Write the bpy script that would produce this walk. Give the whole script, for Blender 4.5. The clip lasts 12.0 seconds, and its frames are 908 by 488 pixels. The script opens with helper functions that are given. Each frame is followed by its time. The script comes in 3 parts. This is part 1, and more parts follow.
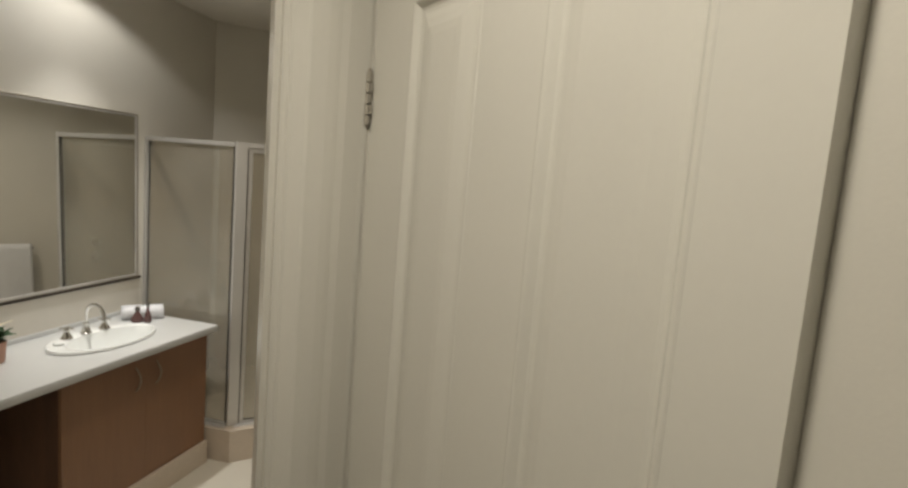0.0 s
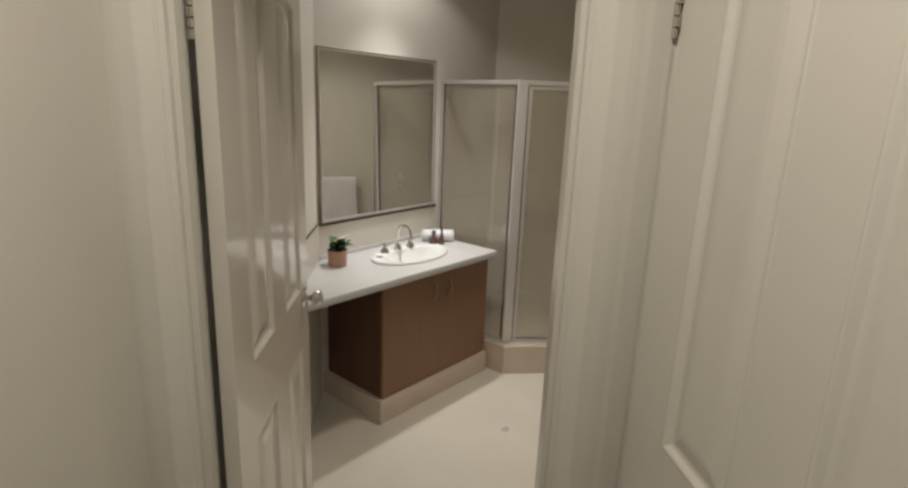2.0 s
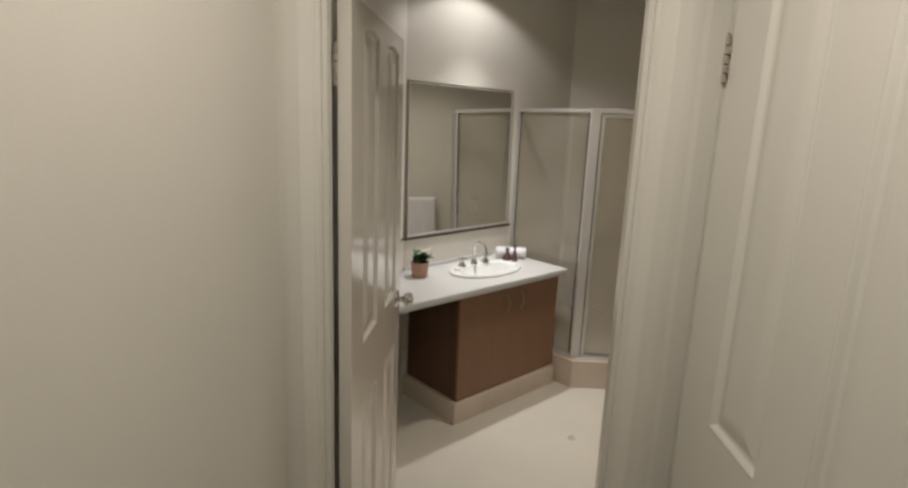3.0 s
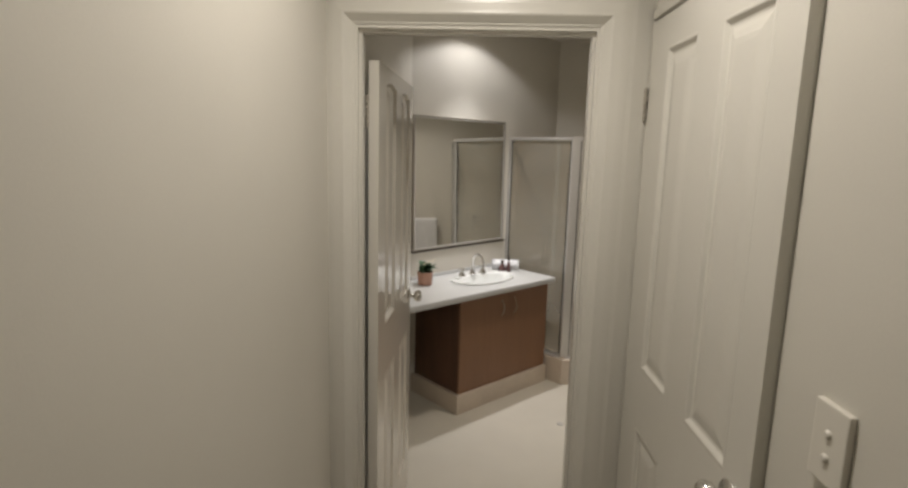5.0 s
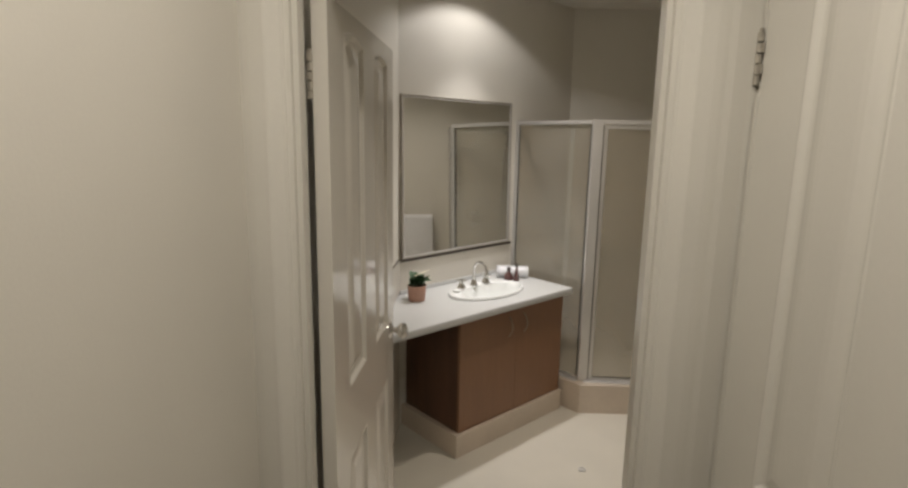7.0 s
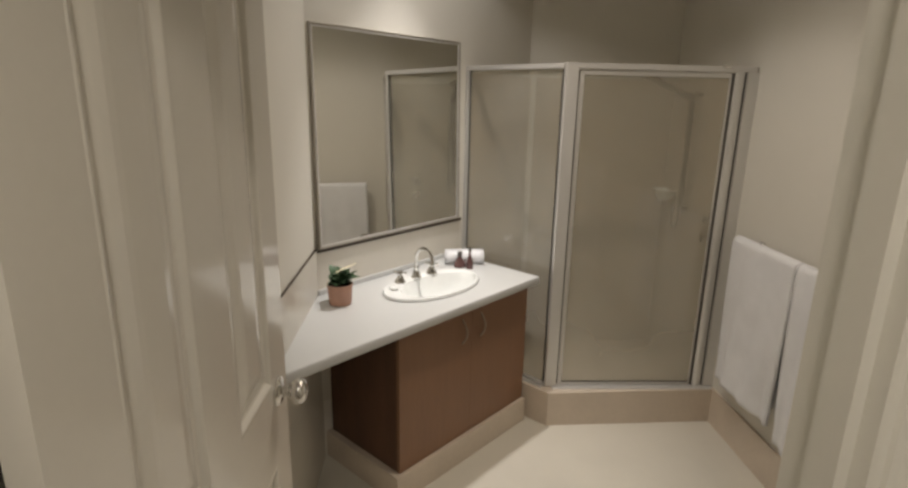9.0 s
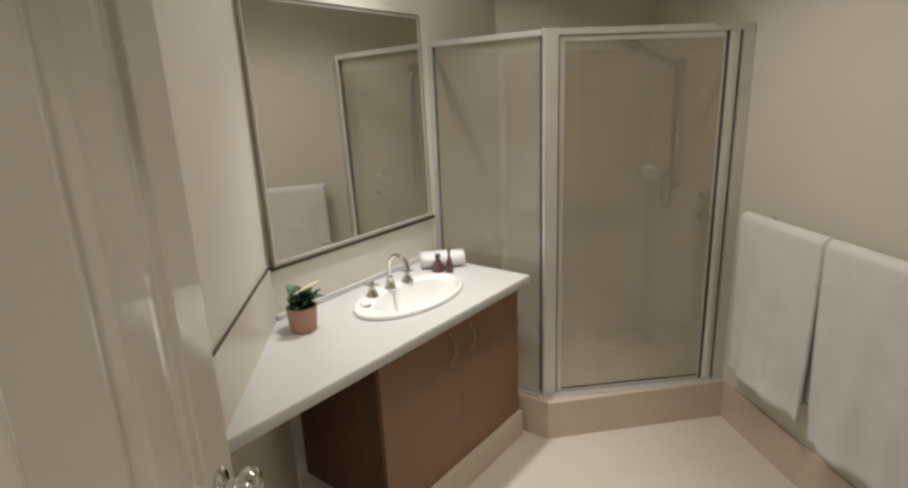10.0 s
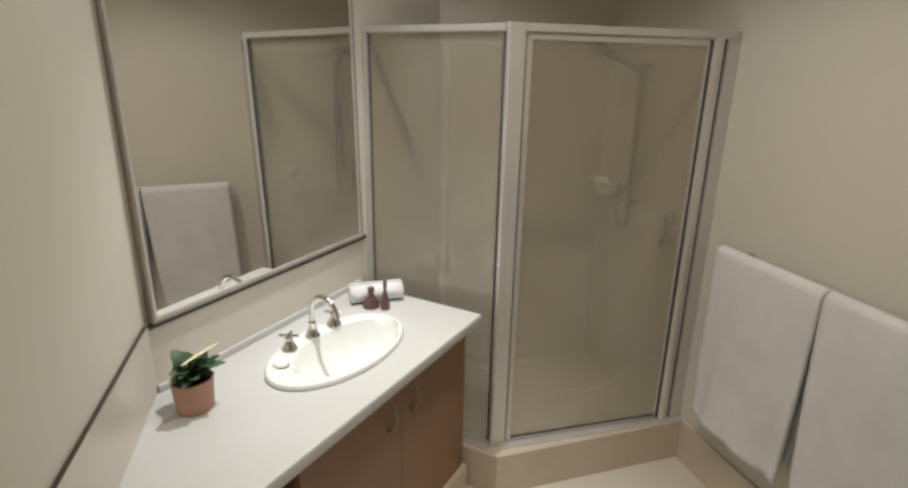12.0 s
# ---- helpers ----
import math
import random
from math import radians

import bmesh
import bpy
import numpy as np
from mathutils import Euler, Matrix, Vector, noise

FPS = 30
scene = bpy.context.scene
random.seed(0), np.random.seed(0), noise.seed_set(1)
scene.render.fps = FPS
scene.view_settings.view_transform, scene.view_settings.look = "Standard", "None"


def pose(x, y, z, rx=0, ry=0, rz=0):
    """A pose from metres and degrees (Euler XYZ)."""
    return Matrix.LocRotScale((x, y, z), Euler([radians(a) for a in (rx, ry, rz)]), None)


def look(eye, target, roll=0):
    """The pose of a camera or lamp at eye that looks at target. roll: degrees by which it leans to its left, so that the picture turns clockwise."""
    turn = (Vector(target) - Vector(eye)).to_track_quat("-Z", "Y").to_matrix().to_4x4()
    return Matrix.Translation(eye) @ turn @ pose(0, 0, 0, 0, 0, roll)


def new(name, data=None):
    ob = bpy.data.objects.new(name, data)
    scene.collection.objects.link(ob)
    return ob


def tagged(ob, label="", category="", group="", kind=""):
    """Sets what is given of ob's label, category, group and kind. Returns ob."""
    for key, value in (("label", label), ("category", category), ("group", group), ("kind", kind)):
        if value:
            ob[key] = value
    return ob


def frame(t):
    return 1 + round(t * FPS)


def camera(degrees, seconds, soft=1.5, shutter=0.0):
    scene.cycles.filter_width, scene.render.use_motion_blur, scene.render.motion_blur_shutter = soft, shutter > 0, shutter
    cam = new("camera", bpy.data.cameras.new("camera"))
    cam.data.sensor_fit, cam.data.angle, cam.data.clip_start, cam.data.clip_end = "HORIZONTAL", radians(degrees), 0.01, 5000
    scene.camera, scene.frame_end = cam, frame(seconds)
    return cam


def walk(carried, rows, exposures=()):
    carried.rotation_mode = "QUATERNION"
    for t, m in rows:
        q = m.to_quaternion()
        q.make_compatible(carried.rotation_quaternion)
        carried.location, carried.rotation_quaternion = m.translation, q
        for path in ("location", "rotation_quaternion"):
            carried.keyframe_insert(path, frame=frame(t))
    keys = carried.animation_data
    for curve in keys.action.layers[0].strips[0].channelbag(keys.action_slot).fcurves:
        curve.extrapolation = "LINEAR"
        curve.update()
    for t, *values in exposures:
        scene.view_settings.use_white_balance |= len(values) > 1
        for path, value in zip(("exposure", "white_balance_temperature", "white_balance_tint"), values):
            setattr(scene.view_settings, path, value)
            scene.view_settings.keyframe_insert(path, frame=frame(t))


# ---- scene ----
cam = camera(78.7, 12.0, soft=2.6)
PATH = [
    (0, (0.189, 0.964, 1.777), (-0.297, 2.89, 1.546), 4.7),
    (0.5, (0.115, 1.011, 1.771), (-0.542, 2.884, 1.523), 4.4),
    (1, (0.077, 1.011, 1.75), (-0.765, 2.797, 1.432), 3.5),
    (1.5, (0.102, 0.959, 1.749), (-0.965, 2.599, 1.332), 2.7),
    (2, (0.158, 0.878, 1.734), (-1.102, 2.351, 1.243), 2.3),
    (2.5, (0.22, 0.765, 1.74), (-1.163, 2.124, 1.251), 2.1),
    (3, (0.31, 0.663, 1.751), (-1.14, 1.974, 1.33), 2.3),
    (3.5, (0.434, 0.543, 1.769), (-1.027, 1.857, 1.395), 1.8),
    (5.3, (0.691, 0.322, 1.759), (-0.772, 1.646, 1.432), 1.4),
    (5.5, (0.638, 0.349, 1.767), (-0.818, 1.679, 1.434), 1.2),
    (6, (0.508, 0.47, 1.767), (-0.95, 1.797, 1.433), 1.3),
    (6.5, (0.352, 0.655, 1.764), (-1.119, 1.962, 1.411), 1.3),
    (8.5, (-0.245, 1.14, 1.717), (-1.583, 2.554, 1.259), 1.4),
    (9, (-0.361, 1.345, 1.711), (-1.658, 2.781, 1.203), 1.2),
    (9.5, (-0.512, 1.462, 1.669), (-1.762, 2.934, 1.147), -1.2),
    (10, (-0.639, 1.572, 1.656), (-1.833, 3.086, 1.123), -2.4),
    (10.5, (-0.767, 1.642, 1.653), (-1.889, 3.205, 1.108), -0.5),
    (11, (-0.821, 1.706, 1.653), (-1.921, 3.274, 1.077), 0.4),
    (11.5, (-0.917, 1.791, 1.686), (-1.961, 3.382, 1.07), 0.8),
    (12, (-0.992, 1.899, 1.74), (-1.924, 3.561, 1.131), 1.1),
]
walk(cam, [(t, look(eye, target, roll)) for t, eye, target, roll in PATH], [(0, 0.12, 6600, 8), (0.6, 0.12, 6650, 7), (1.5, 0.17, 6600, 11), (3.0, 0.27, 6450, 12), (4.5, 0.23, 6400, 12), (6.5, 0.2, 6450, 12), (9.0, 0.3, 6650, 12), (10.5, 0.42, 6550, 10), (12, 0.38, 6500, 9)])

# ---- world, lights ----
world = bpy.data.worlds.new("world")
scene.world = world
world.use_nodes = True
world.node_tree.nodes["Background"].inputs[0].default_value = (0.9, 0.85, 0.75, 1)
world.node_tree.nodes["Background"].inputs[1].default_value = 0.02

CEIL = 2.72
S2 = 2 ** 0.5


def P(v, u, z=0.0):
    """Place of v metres across and u metres along the hall, in the world."""
    return Vector(((v - u) / S2, (u + v) / S2, z))


HALL = pose(0, 0, 0, 0, 0, 45)


def spot(place, watts, angle, blend, color, radius=0.03):
    data = bpy.data.lights.new("downlight_lamp", "SPOT")
    data.energy, data.spot_size, data.spot_blend, data.color = watts, radians(angle), blend, color
    data.shadow_soft_size = radius
    ob = new("downlight_lamp", data)
    ob.location = place
    return ob


WARM = (1.0, 0.925, 0.81)
VANITY_LAMP = (-2.06, 3.20, CEIL - 0.01)
spot(VANITY_LAMP, 16, 138, 0.25, (1.0, 0.96, 0.92), 0.05)   # spill, cut off by the recess
spot(VANITY_LAMP, 76, 74, 1.0, (1.0, 0.97, 0.945), 0.045)   # beam
ROOM_LAMP = P(1.28, 3.22, CEIL - 0.01)
spot(ROOM_LAMP, 56, 136, 1.0, (1.0, 0.885, 0.75), 0.06)
spot(P(0.70, 0.85, CEIL - 0.01), 59, 156, 0.9, WARM, 0.10)


# ---- materials ----
def mat(name, color, rough=0.5, metal=0.0, spec=0.5, var=0.04, scale=3.0, grain=60.0, bump=0.05, stretch=(1, 1, 1), coat=0.0, dark=None):
    m = bpy.data.materials.new(name)
    m.use_nodes = True
    nt = m.node_tree
    b = nt.nodes["Principled BSDF"]
    co = nt.nodes.new("ShaderNodeTexCoord")
    mp = nt.nodes.new("ShaderNodeMapping")
    mp.inputs["Scale"].default_value = stretch
    nt.links.new(co.outputs["Object"], mp.inputs[0])
    big, fine = nt.nodes.new("ShaderNodeTexNoise"), nt.nodes.new("ShaderNodeTexNoise")
    big.inputs["Scale"].default_value, fine.inputs["Scale"].default_value = scale, grain
    big.inputs["Detail"].default_value, fine.inputs["Detail"].default_value = 4, 5
    for n in (big, fine):
        nt.links.new(mp.outputs[0], n.inputs["Vector"])
    add = nt.nodes.new("ShaderNodeMath")
    add.operation = "MULTIPLY_ADD"
    add.inputs[1].default_value = 0.35
    nt.links.new(fine.outputs[0], add.inputs[0])
    sc = nt.nodes.new("ShaderNodeMath")
    sc.operation = "MULTIPLY"
    sc.inputs[1].default_value = 0.65
    nt.links.new(big.outputs[0], sc.inputs[0])
    nt.links.new(sc.outputs[0], add.inputs[2])
    ramp = nt.nodes.new("ShaderNodeValToRGB")
    lo = dark or tuple(c * (1 - var) for c in color)
    hi = tuple(min(1, c * (1 + var)) for c in color)
    ramp.color_ramp.elements[0].position, ramp.color_ramp.elements[1].position = 0.36, 0.64
    ramp.color_ramp.elements[0].color, ramp.color_ramp.elements[1].color = (*lo, 1), (*hi, 1)
    nt.links.new(add.outputs[0], ramp.inputs[0])
    nt.links.new(ramp.outputs[0], b.inputs["Base Color"])
    rr = nt.nodes.new("ShaderNodeMapRange")
    rr.inputs[3].default_value, rr.inputs[4].default_value = max(0.02, rough * 0.85), min(1, rough * 1.15)
    nt.links.new(big.outputs[0], rr.inputs[0])
    nt.links.new(rr.outputs[0], b.inputs["Roughness"])
    b.inputs["Metallic"].default_value = metal
    b.inputs["Specular IOR Level"].default_value = spec
    b.inputs["Coat Weight"].default_value = coat
    if bump:
        bp = nt.nodes.new("ShaderNodeBump")
        bp.inputs["Strength"].default_value, bp.inputs["Distance"].default_value = bump, 0.004
        nt.links.new(fine.outputs[0], bp.inputs["Height"])
        nt.links.new(bp.outputs[0], b.inputs["Normal"])
    return m


WALL = mat("wall_paint", (0.70, 0.675, 0.61), 0.55, var=0.02, grain=180, bump=0.06)
CEILM = mat("ceiling_paint", (0.80, 0.775, 0.715), 0.8, var=0.02, grain=150, bump=0.05)
GLOSS = mat("trim_paint", (0.72, 0.70, 0.64), 0.24, var=0.015, grain=90, bump=0.03)
TILE = mat("beige_tile", (0.63, 0.545, 0.45), 0.25, var=0.05, scale=5, grain=45, bump=0.01)
ENAMEL = mat("door_enamel", (0.73, 0.70, 0.635), 0.13, var=0.015, grain=60, bump=0.008, spec=0.55, coat=0.25)
WALLTILE = mat("cream_wall_tile", (0.66, 0.63, 0.56), 0.22, var=0.02, scale=4, grain=60, bump=0.01)
FLOOR = mat("cream_floor", (0.66, 0.63, 0.55), 0.35, var=0.03, scale=4, grain=120, bump=0.02)
CARPET = mat("carpet", (0.35, 0.31, 0.26), 0.95, var=0.15, grain=400, bump=0.6)
WOOD = mat("red_brown_veneer", (0.235, 0.122, 0.064), 0.42, var=0.08, scale=1.5, grain=16, bump=0.02, stretch=(5, 5, 0.5))
WOOD_DARK = mat("brown_panel", (0.115, 0.056, 0.032), 0.5, var=0.2, scale=2.5, grain=22, bump=0.03, stretch=(6, 6, 0.7))
TOP = mat("white_laminate", (0.58, 0.59, 0.585), 0.3, var=0.02, grain=200, bump=0.01)
CERAMIC = mat("white_ceramic", (0.84, 0.86, 0.85), 0.08, var=0.01, bump=0, coat=0.3)
HINGE = mat("painted_steel", (0.50, 0.47, 0.41), 0.3, metal=0.6, var=0.12, scale=60, grain=300, bump=0.03)
CHROME = mat("chrome", (0.75, 0.74, 0.72), 0.12, metal=1.0, var=0.02, bump=0)
ALU = mat("satin_aluminium", (0.66, 0.65, 0.63), 0.34, metal=0.45, var=0.03, grain=150, bump=0.02)
SILVER = mat("brushed_silver", (0.40, 0.37, 0.32), 0.32, metal=0.6, var=0.05, grain=120, bump=0.02)
NICKEL = mat("satin_nickel", (0.36, 0.31, 0.25), 0.5, metal=0.8, var=0.03, bump=0)
SEAL = mat("black_seal", (0.11, 0.10, 0.085), 0.6, var=0.1)
TOWEL = mat("white_towel", (0.86, 0.87, 0.90), 0.95, var=0.04, scale=8, grain=420, bump=0.8)
TERRA = mat("terracotta", (0.50, 0.29, 0.215), 0.7, var=0.12, scale=14, grain=140, bump=0.12)
SOIL = mat("soil", (0.05, 0.035, 0.025), 0.95, var=0.3, grain=200, bump=0.6)
LEAF = mat("leaf", (0.06, 0.115, 0.055), 0.5, var=0.35, scale=20, grain=90, bump=0.1)
CREAMLEAF = mat("cream_petal", (0.75, 0.68, 0.48), 0.55, var=0.1)
AMBER = mat("dark_amber_bottle", (0.125, 0.065, 0.062), 0.15, var=0.1, bump=0, coat=0.5)
TRIM = mat("brown_trim", (0.06, 0.043, 0.03), 0.4, var=0.1)
PLASTIC = mat("white_plastic", (0.76, 0.73, 0.66), 0.35, var=0.01, bump=0)


MIRROR = mat("mirror_silver", (0.83, 0.83, 0.79), 0.015, metal=1.0, var=0.004, bump=0)
STILE = mat("shower_tile", (0.61, 0.54, 0.45), 0.25, var=0.04, scale=5, grain=45, bump=0.01)


def glass_mat():
    m = bpy.data.materials.new("shower_glass")
    m.use_nodes = True
    nt = m.node_tree
    b = nt.nodes["Principled BSDF"]
    out = nt.nodes["Material Output"]
    tr, gl, mix = nt.nodes.new("ShaderNodeBsdfTransparent"), nt.nodes.new("ShaderNodeBsdfGlossy"), nt.nodes.new("ShaderNodeMixShader")
    tr.inputs[0].default_value = (0.88, 0.86, 0.80, 1)
    gl.inputs[0].default_value = (0.9, 0.9, 0.88, 1)
    gl.inputs["Roughness"].default_value = 0.04
    lw, pw, fr = nt.nodes.new("ShaderNodeLayerWeight"), nt.nodes.new("ShaderNodeMath"), nt.nodes.new("ShaderNodeMath")
    lw.inputs[0].default_value = 0.5
    pw.operation, pw.inputs[1].default_value = "POWER", 3.2
    fr.operation, fr.inputs[1].default_value, fr.inputs[2].default_value = "MULTIPLY_ADD", 0.9, 0.06
    nt.links.new(lw.outputs["Facing"], pw.inputs[0])
    nt.links.new(pw.outputs[0], fr.inputs[0])
    nt.links.new(fr.outputs[0], mix.inputs[0])
    nt.links.new(tr.outputs[0], mix.inputs[1])
    nt.links.new(gl.outputs[0], mix.inputs[2])
    film, mix2, noise_t = nt.nodes.new("ShaderNodeBsdfDiffuse"), nt.nodes.new("ShaderNodeMixShader"), nt.nodes.new("ShaderNodeTexNoise")
    film.inputs[0].default_value = (0.67, 0.66, 0.60, 1)
    noise_t.inputs["Scale"].default_value = 2.2
    co = nt.nodes.new("ShaderNodeTexCoord")
    nt.links.new(co.outputs["Object"], noise_t.inputs["Vector"])
    rng = nt.nodes.new("ShaderNodeMapRange")
    rng.inputs[1].default_value, rng.inputs[2].default_value = 0.3, 0.7
    rng.inputs[3].default_value, rng.inputs[4].default_value = 0.11, 0.18
    nt.links.new(noise_t.outputs[0], rng.inputs[0])
    sep, low, total = nt.nodes.new("ShaderNodeSeparateXYZ"), nt.nodes.new("ShaderNodeMapRange"), nt.nodes.new("ShaderNodeMath")
    low.inputs[1].default_value, low.inputs[2].default_value = 0.2, 1.5
    low.inputs[3].default_value, low.inputs[4].default_value = 0.20, 0.0
    total.operation = "ADD"
    nt.links.new(co.outputs["Object"], sep.inputs[0])
    nt.links.new(sep.outputs["Z"], low.inputs[0])
    nt.links.new(rng.outputs[0], total.inputs[0])
    nt.links.new(low.outputs[0], total.inputs[1])
    nt.links.new(total.outputs[0], mix2.inputs[0])
    nt.links.new(mix.outputs[0], mix2.inputs[1])
    nt.links.new(film.outputs[0], mix2.inputs[2])
    nt.links.new(mix2.outputs[0], out.inputs[0])
    nt.nodes.remove(b)
    return m


GLASS = glass_mat()


def glow_mat():
    m = bpy.data.materials.new("lamp_glow")
    m.use_nodes = True
    b = m.node_tree.nodes["Principled BSDF"]
    b.inputs["Emission Color"].default_value = (1, 0.88, 0.7, 1)
    b.inputs["Emission Strength"].default_value = 8
    return m


GLOW = glow_mat()


# ---- helpers for meshes ----
def add_box(bm, x0, x1, y0, y1, z0, z1, bevel=0.0):
    r = bmesh.ops.create_cube(bm, size=1.0)
    for w in r["verts"]:
        w.co = Vector(((x0 + x1) / 2 + w.co.x * (x1 - x0), (y0 + y1) / 2 + w.co.y * (y1 - y0), (z0 + z1) / 2 + w.co.z * (z1 - z0)))
    if bevel:
        edges = list({e for w in r["verts"] for e in w.link_edges})
        bmesh.ops.bevel(bm, geom=edges, offset=bevel, segments=2, affect="EDGES", profile=0.6)


def add_prism(bm, pts, z0, z1):
    """An upright prism over a plan outline, counter-clockwise."""
    lo = [bm.verts.new((x, y, z0)) for x, y in pts]
    hi = [bm.verts.new((x, y, z1)) for x, y in pts]
    bm.faces.new(lo[::-1])
    bm.faces.new(hi)
    n = len(pts)
    for i in range(n):
        bm.faces.new((lo[i], lo[(i + 1) % n], hi[(i + 1) % n], hi[i]))


def add_lathe(bm, profile, seg=24, m=Matrix()):
    """Turned about z: profile of (radius, z) from bottom to top."""
    rings = []
    for r, z in profile:
        if r < 1e-5:
            rings.append([bm.verts.new(m @ Vector((0, 0, z)))])
        else:
            rings.append([bm.verts.new(m @ Vector((r * math.cos(2 * math.pi * i / seg), r * math.sin(2 * math.pi * i / seg), z))) for i in range(seg)])
    for a, b in zip(rings, rings[1:]):
        for i in range(seg):
            q = [a[i % len(a)], a[(i + 1) % len(a)], b[(i + 1) % len(b)], b[i % len(b)]]
            q = list(dict.fromkeys(q))
            if len(q) > 2:
                bm.faces.new(q)


def add_tube(bm, pts, radius, seg=12, radii=None):
    """A round bar along a line of points."""
    pts = [Vector(p) for p in pts]
    rings = []
    side = None
    for i, p in enumerate(pts):
        d = (pts[min(i + 1, len(pts) - 1)] - pts[max(i - 1, 0)]).normalized()
        if side is None:
            side = d.orthogonal().normalized()
        side = (side - d * side.dot(d)).normalized()
        up = d.cross(side)
        r = radii[i] if radii else radius
        rings.append([bm.verts.new(p + side * r * math.cos(2 * math.pi * k / seg) + up * r * math.sin(2 * math.pi * k / seg)) for k in range(seg)])
    for a, b in zip(rings, rings[1:]):
        for k in range(seg):
            bm.faces.new((a[k], a[(k + 1) % seg], b[(k + 1) % seg], b[k]))
    bm.faces.new(rings[0][::-1])
    bm.faces.new(rings[-1])


def part(name, bm, material, parent=None, label="", smooth=False, m=None):
    """One mesh object from a bmesh, under a thing or a part."""
    me = bpy.data.meshes.new(name)
    bmesh.ops.recalc_face_normals(bm, faces=bm.faces)
    if smooth:
        for f in bm.faces:
            f.smooth = True
    bm.to_mesh(me)
    bm.free()
    me.materials.append(material)
    ob = new(name, me)
    ob.parent = parent
    if smooth:
        me.set_sharp_from_angle(angle=radians(40))
    if m is not None:
        ob.matrix_basis = m
    return tagged(ob, label=label)


def thing(name, label, category, m=Matrix(), group=""):
    ob = new(name)
    ob.matrix_basis = m
    return tagged(ob, label=label, category=category, group=group)


def block(name, box, material, kind="", m=None, bevel=0.0, parent=None, label=""):
    bm = bmesh.new()
    add_box(bm, *box, bevel=bevel)
    ob = part(name, bm, material, parent, label, m=m)
    return tagged(ob, kind=kind)


# ---- the rooms: x across the hall (v), y along it (u), under HALL ----
VL, VR, VB = 0.20, 1.24, 2.28      # left walls, hall's right wall, bathroom's right wall
UD0, UD1 = 1.57, 1.66              # the bathroom door's wall
DV0, DV1, DZ = 0.296, 1.045, 2.137    # its opening
MX = -2.40                         # the slanting mirror wall, along y
MIRROR_TURN = 2.3                  # it runs a little off y, about its corner with the left wall
UB = 4.82                          # back wall of the shower
MWALL = Matrix.Translation((MX, 2.69, 0)) @ pose(0, 0, 0, 0, 0, MIRROR_TURN) @ Matrix.Translation((-MX, -2.69, 0))

HALL_R = HALL @ Matrix.Translation((VR, 1.56, 0)) @ pose(0, 0, 0, 0, 0, 2.3)   # the hall's right wall is a little askew
block("wall_left", (VL - 0.1, VL, -2.0, 3.70, 0, CEIL), WALL, "structure", HALL)
bm = bmesh.new()
add_box(bm, 0, 0.1, 0.005, 0.06, 0, CEIL)
add_box(bm, 0, 0.1, -3.6, -0.804, 0, CEIL)
add_box(bm, 0, 0.1, -0.804, 0.005, 2.175, CEIL)
tagged(part("wall_hall_right", bm, WALL, m=HALL_R), kind="structure")
block("door_trim", (-0.0245, -0.0005, 0.005, 0.04, 0, 2.172), GLOSS, "structure", HALL_R, bevel=0.002)
bm = bmesh.new()
add_box(bm, 0.012, 0.1, -0.8035, -0.785, 0, 2.17)
add_box(bm, 0.001, 0.0119, -0.8035, -0.8003, 0, 2.17)
add_box(bm, 0.06, 0.1, -0.785, 0.0045, 0, 2.17)
tagged(part("hall_door_jamb", bm, GLOSS, m=HALL_R), kind="structure")
bm = bmesh.new()
add_box(bm, -0.03, 0.0, -0.815, 0.005, 2.172, 2.20, bevel=0.004)
add_box(bm, -0.022, 0.0, -0.815, 0.005, 2.20, 2.225, bevel=0.004)
tagged(part("door_head_trim", bm, GLOSS, m=HALL_R), kind="structure")
bm = bmesh.new()
add_box(bm, VL, DV0 - 0.018, UD0, UD1, 0, CEIL)
add_box(bm, DV1 + 0.018, VB + 0.1, UD0, UD1, 0, CEIL)
add_box(bm, DV0 - 0.018, DV1 + 0.018, UD0, UD1, DZ + 0.018, CEIL)
tagged(part("wall_bathroom_door", bm, WALL, m=HALL), kind="structure")
block("wall_hall_end", (VL - 0.1, VR + 0.35, -2.1, -2.0, 0, CEIL), WALL, "structure", HALL)
block("wall_towel_side", (VB, VB + 0.1, UD1, UB + 0.1, 0, CEIL), WALL, "structure", HALL)
block("wall_mirror_side", (MX - 0.1, MX, 2.55, 4.56, 0, CEIL), WALL, "structure", MWALL)
block("wall_back", (1.30, VB, UB, UB + 0.1, 0, CEIL), WALL, "structure", HALL)
bm = bmesh.new()
add_box(bm, -0.1, 3.0, -2.2, 5.2, CEIL, CEIL + 0.1)
tagged(part("ceiling", bm, CEILM, m=HALL), kind="structure")
block("floor", (VL - 0.1, VB + 0.1, UD0 + 0.05, 5.2, -0.1, 0), FLOOR, "structure", HALL)
block("floor_hall", (VL - 0.1, VR + 0.35, -2.1, UD0 + 0.05, -0.1, 0), CARPET, "structure", HALL)

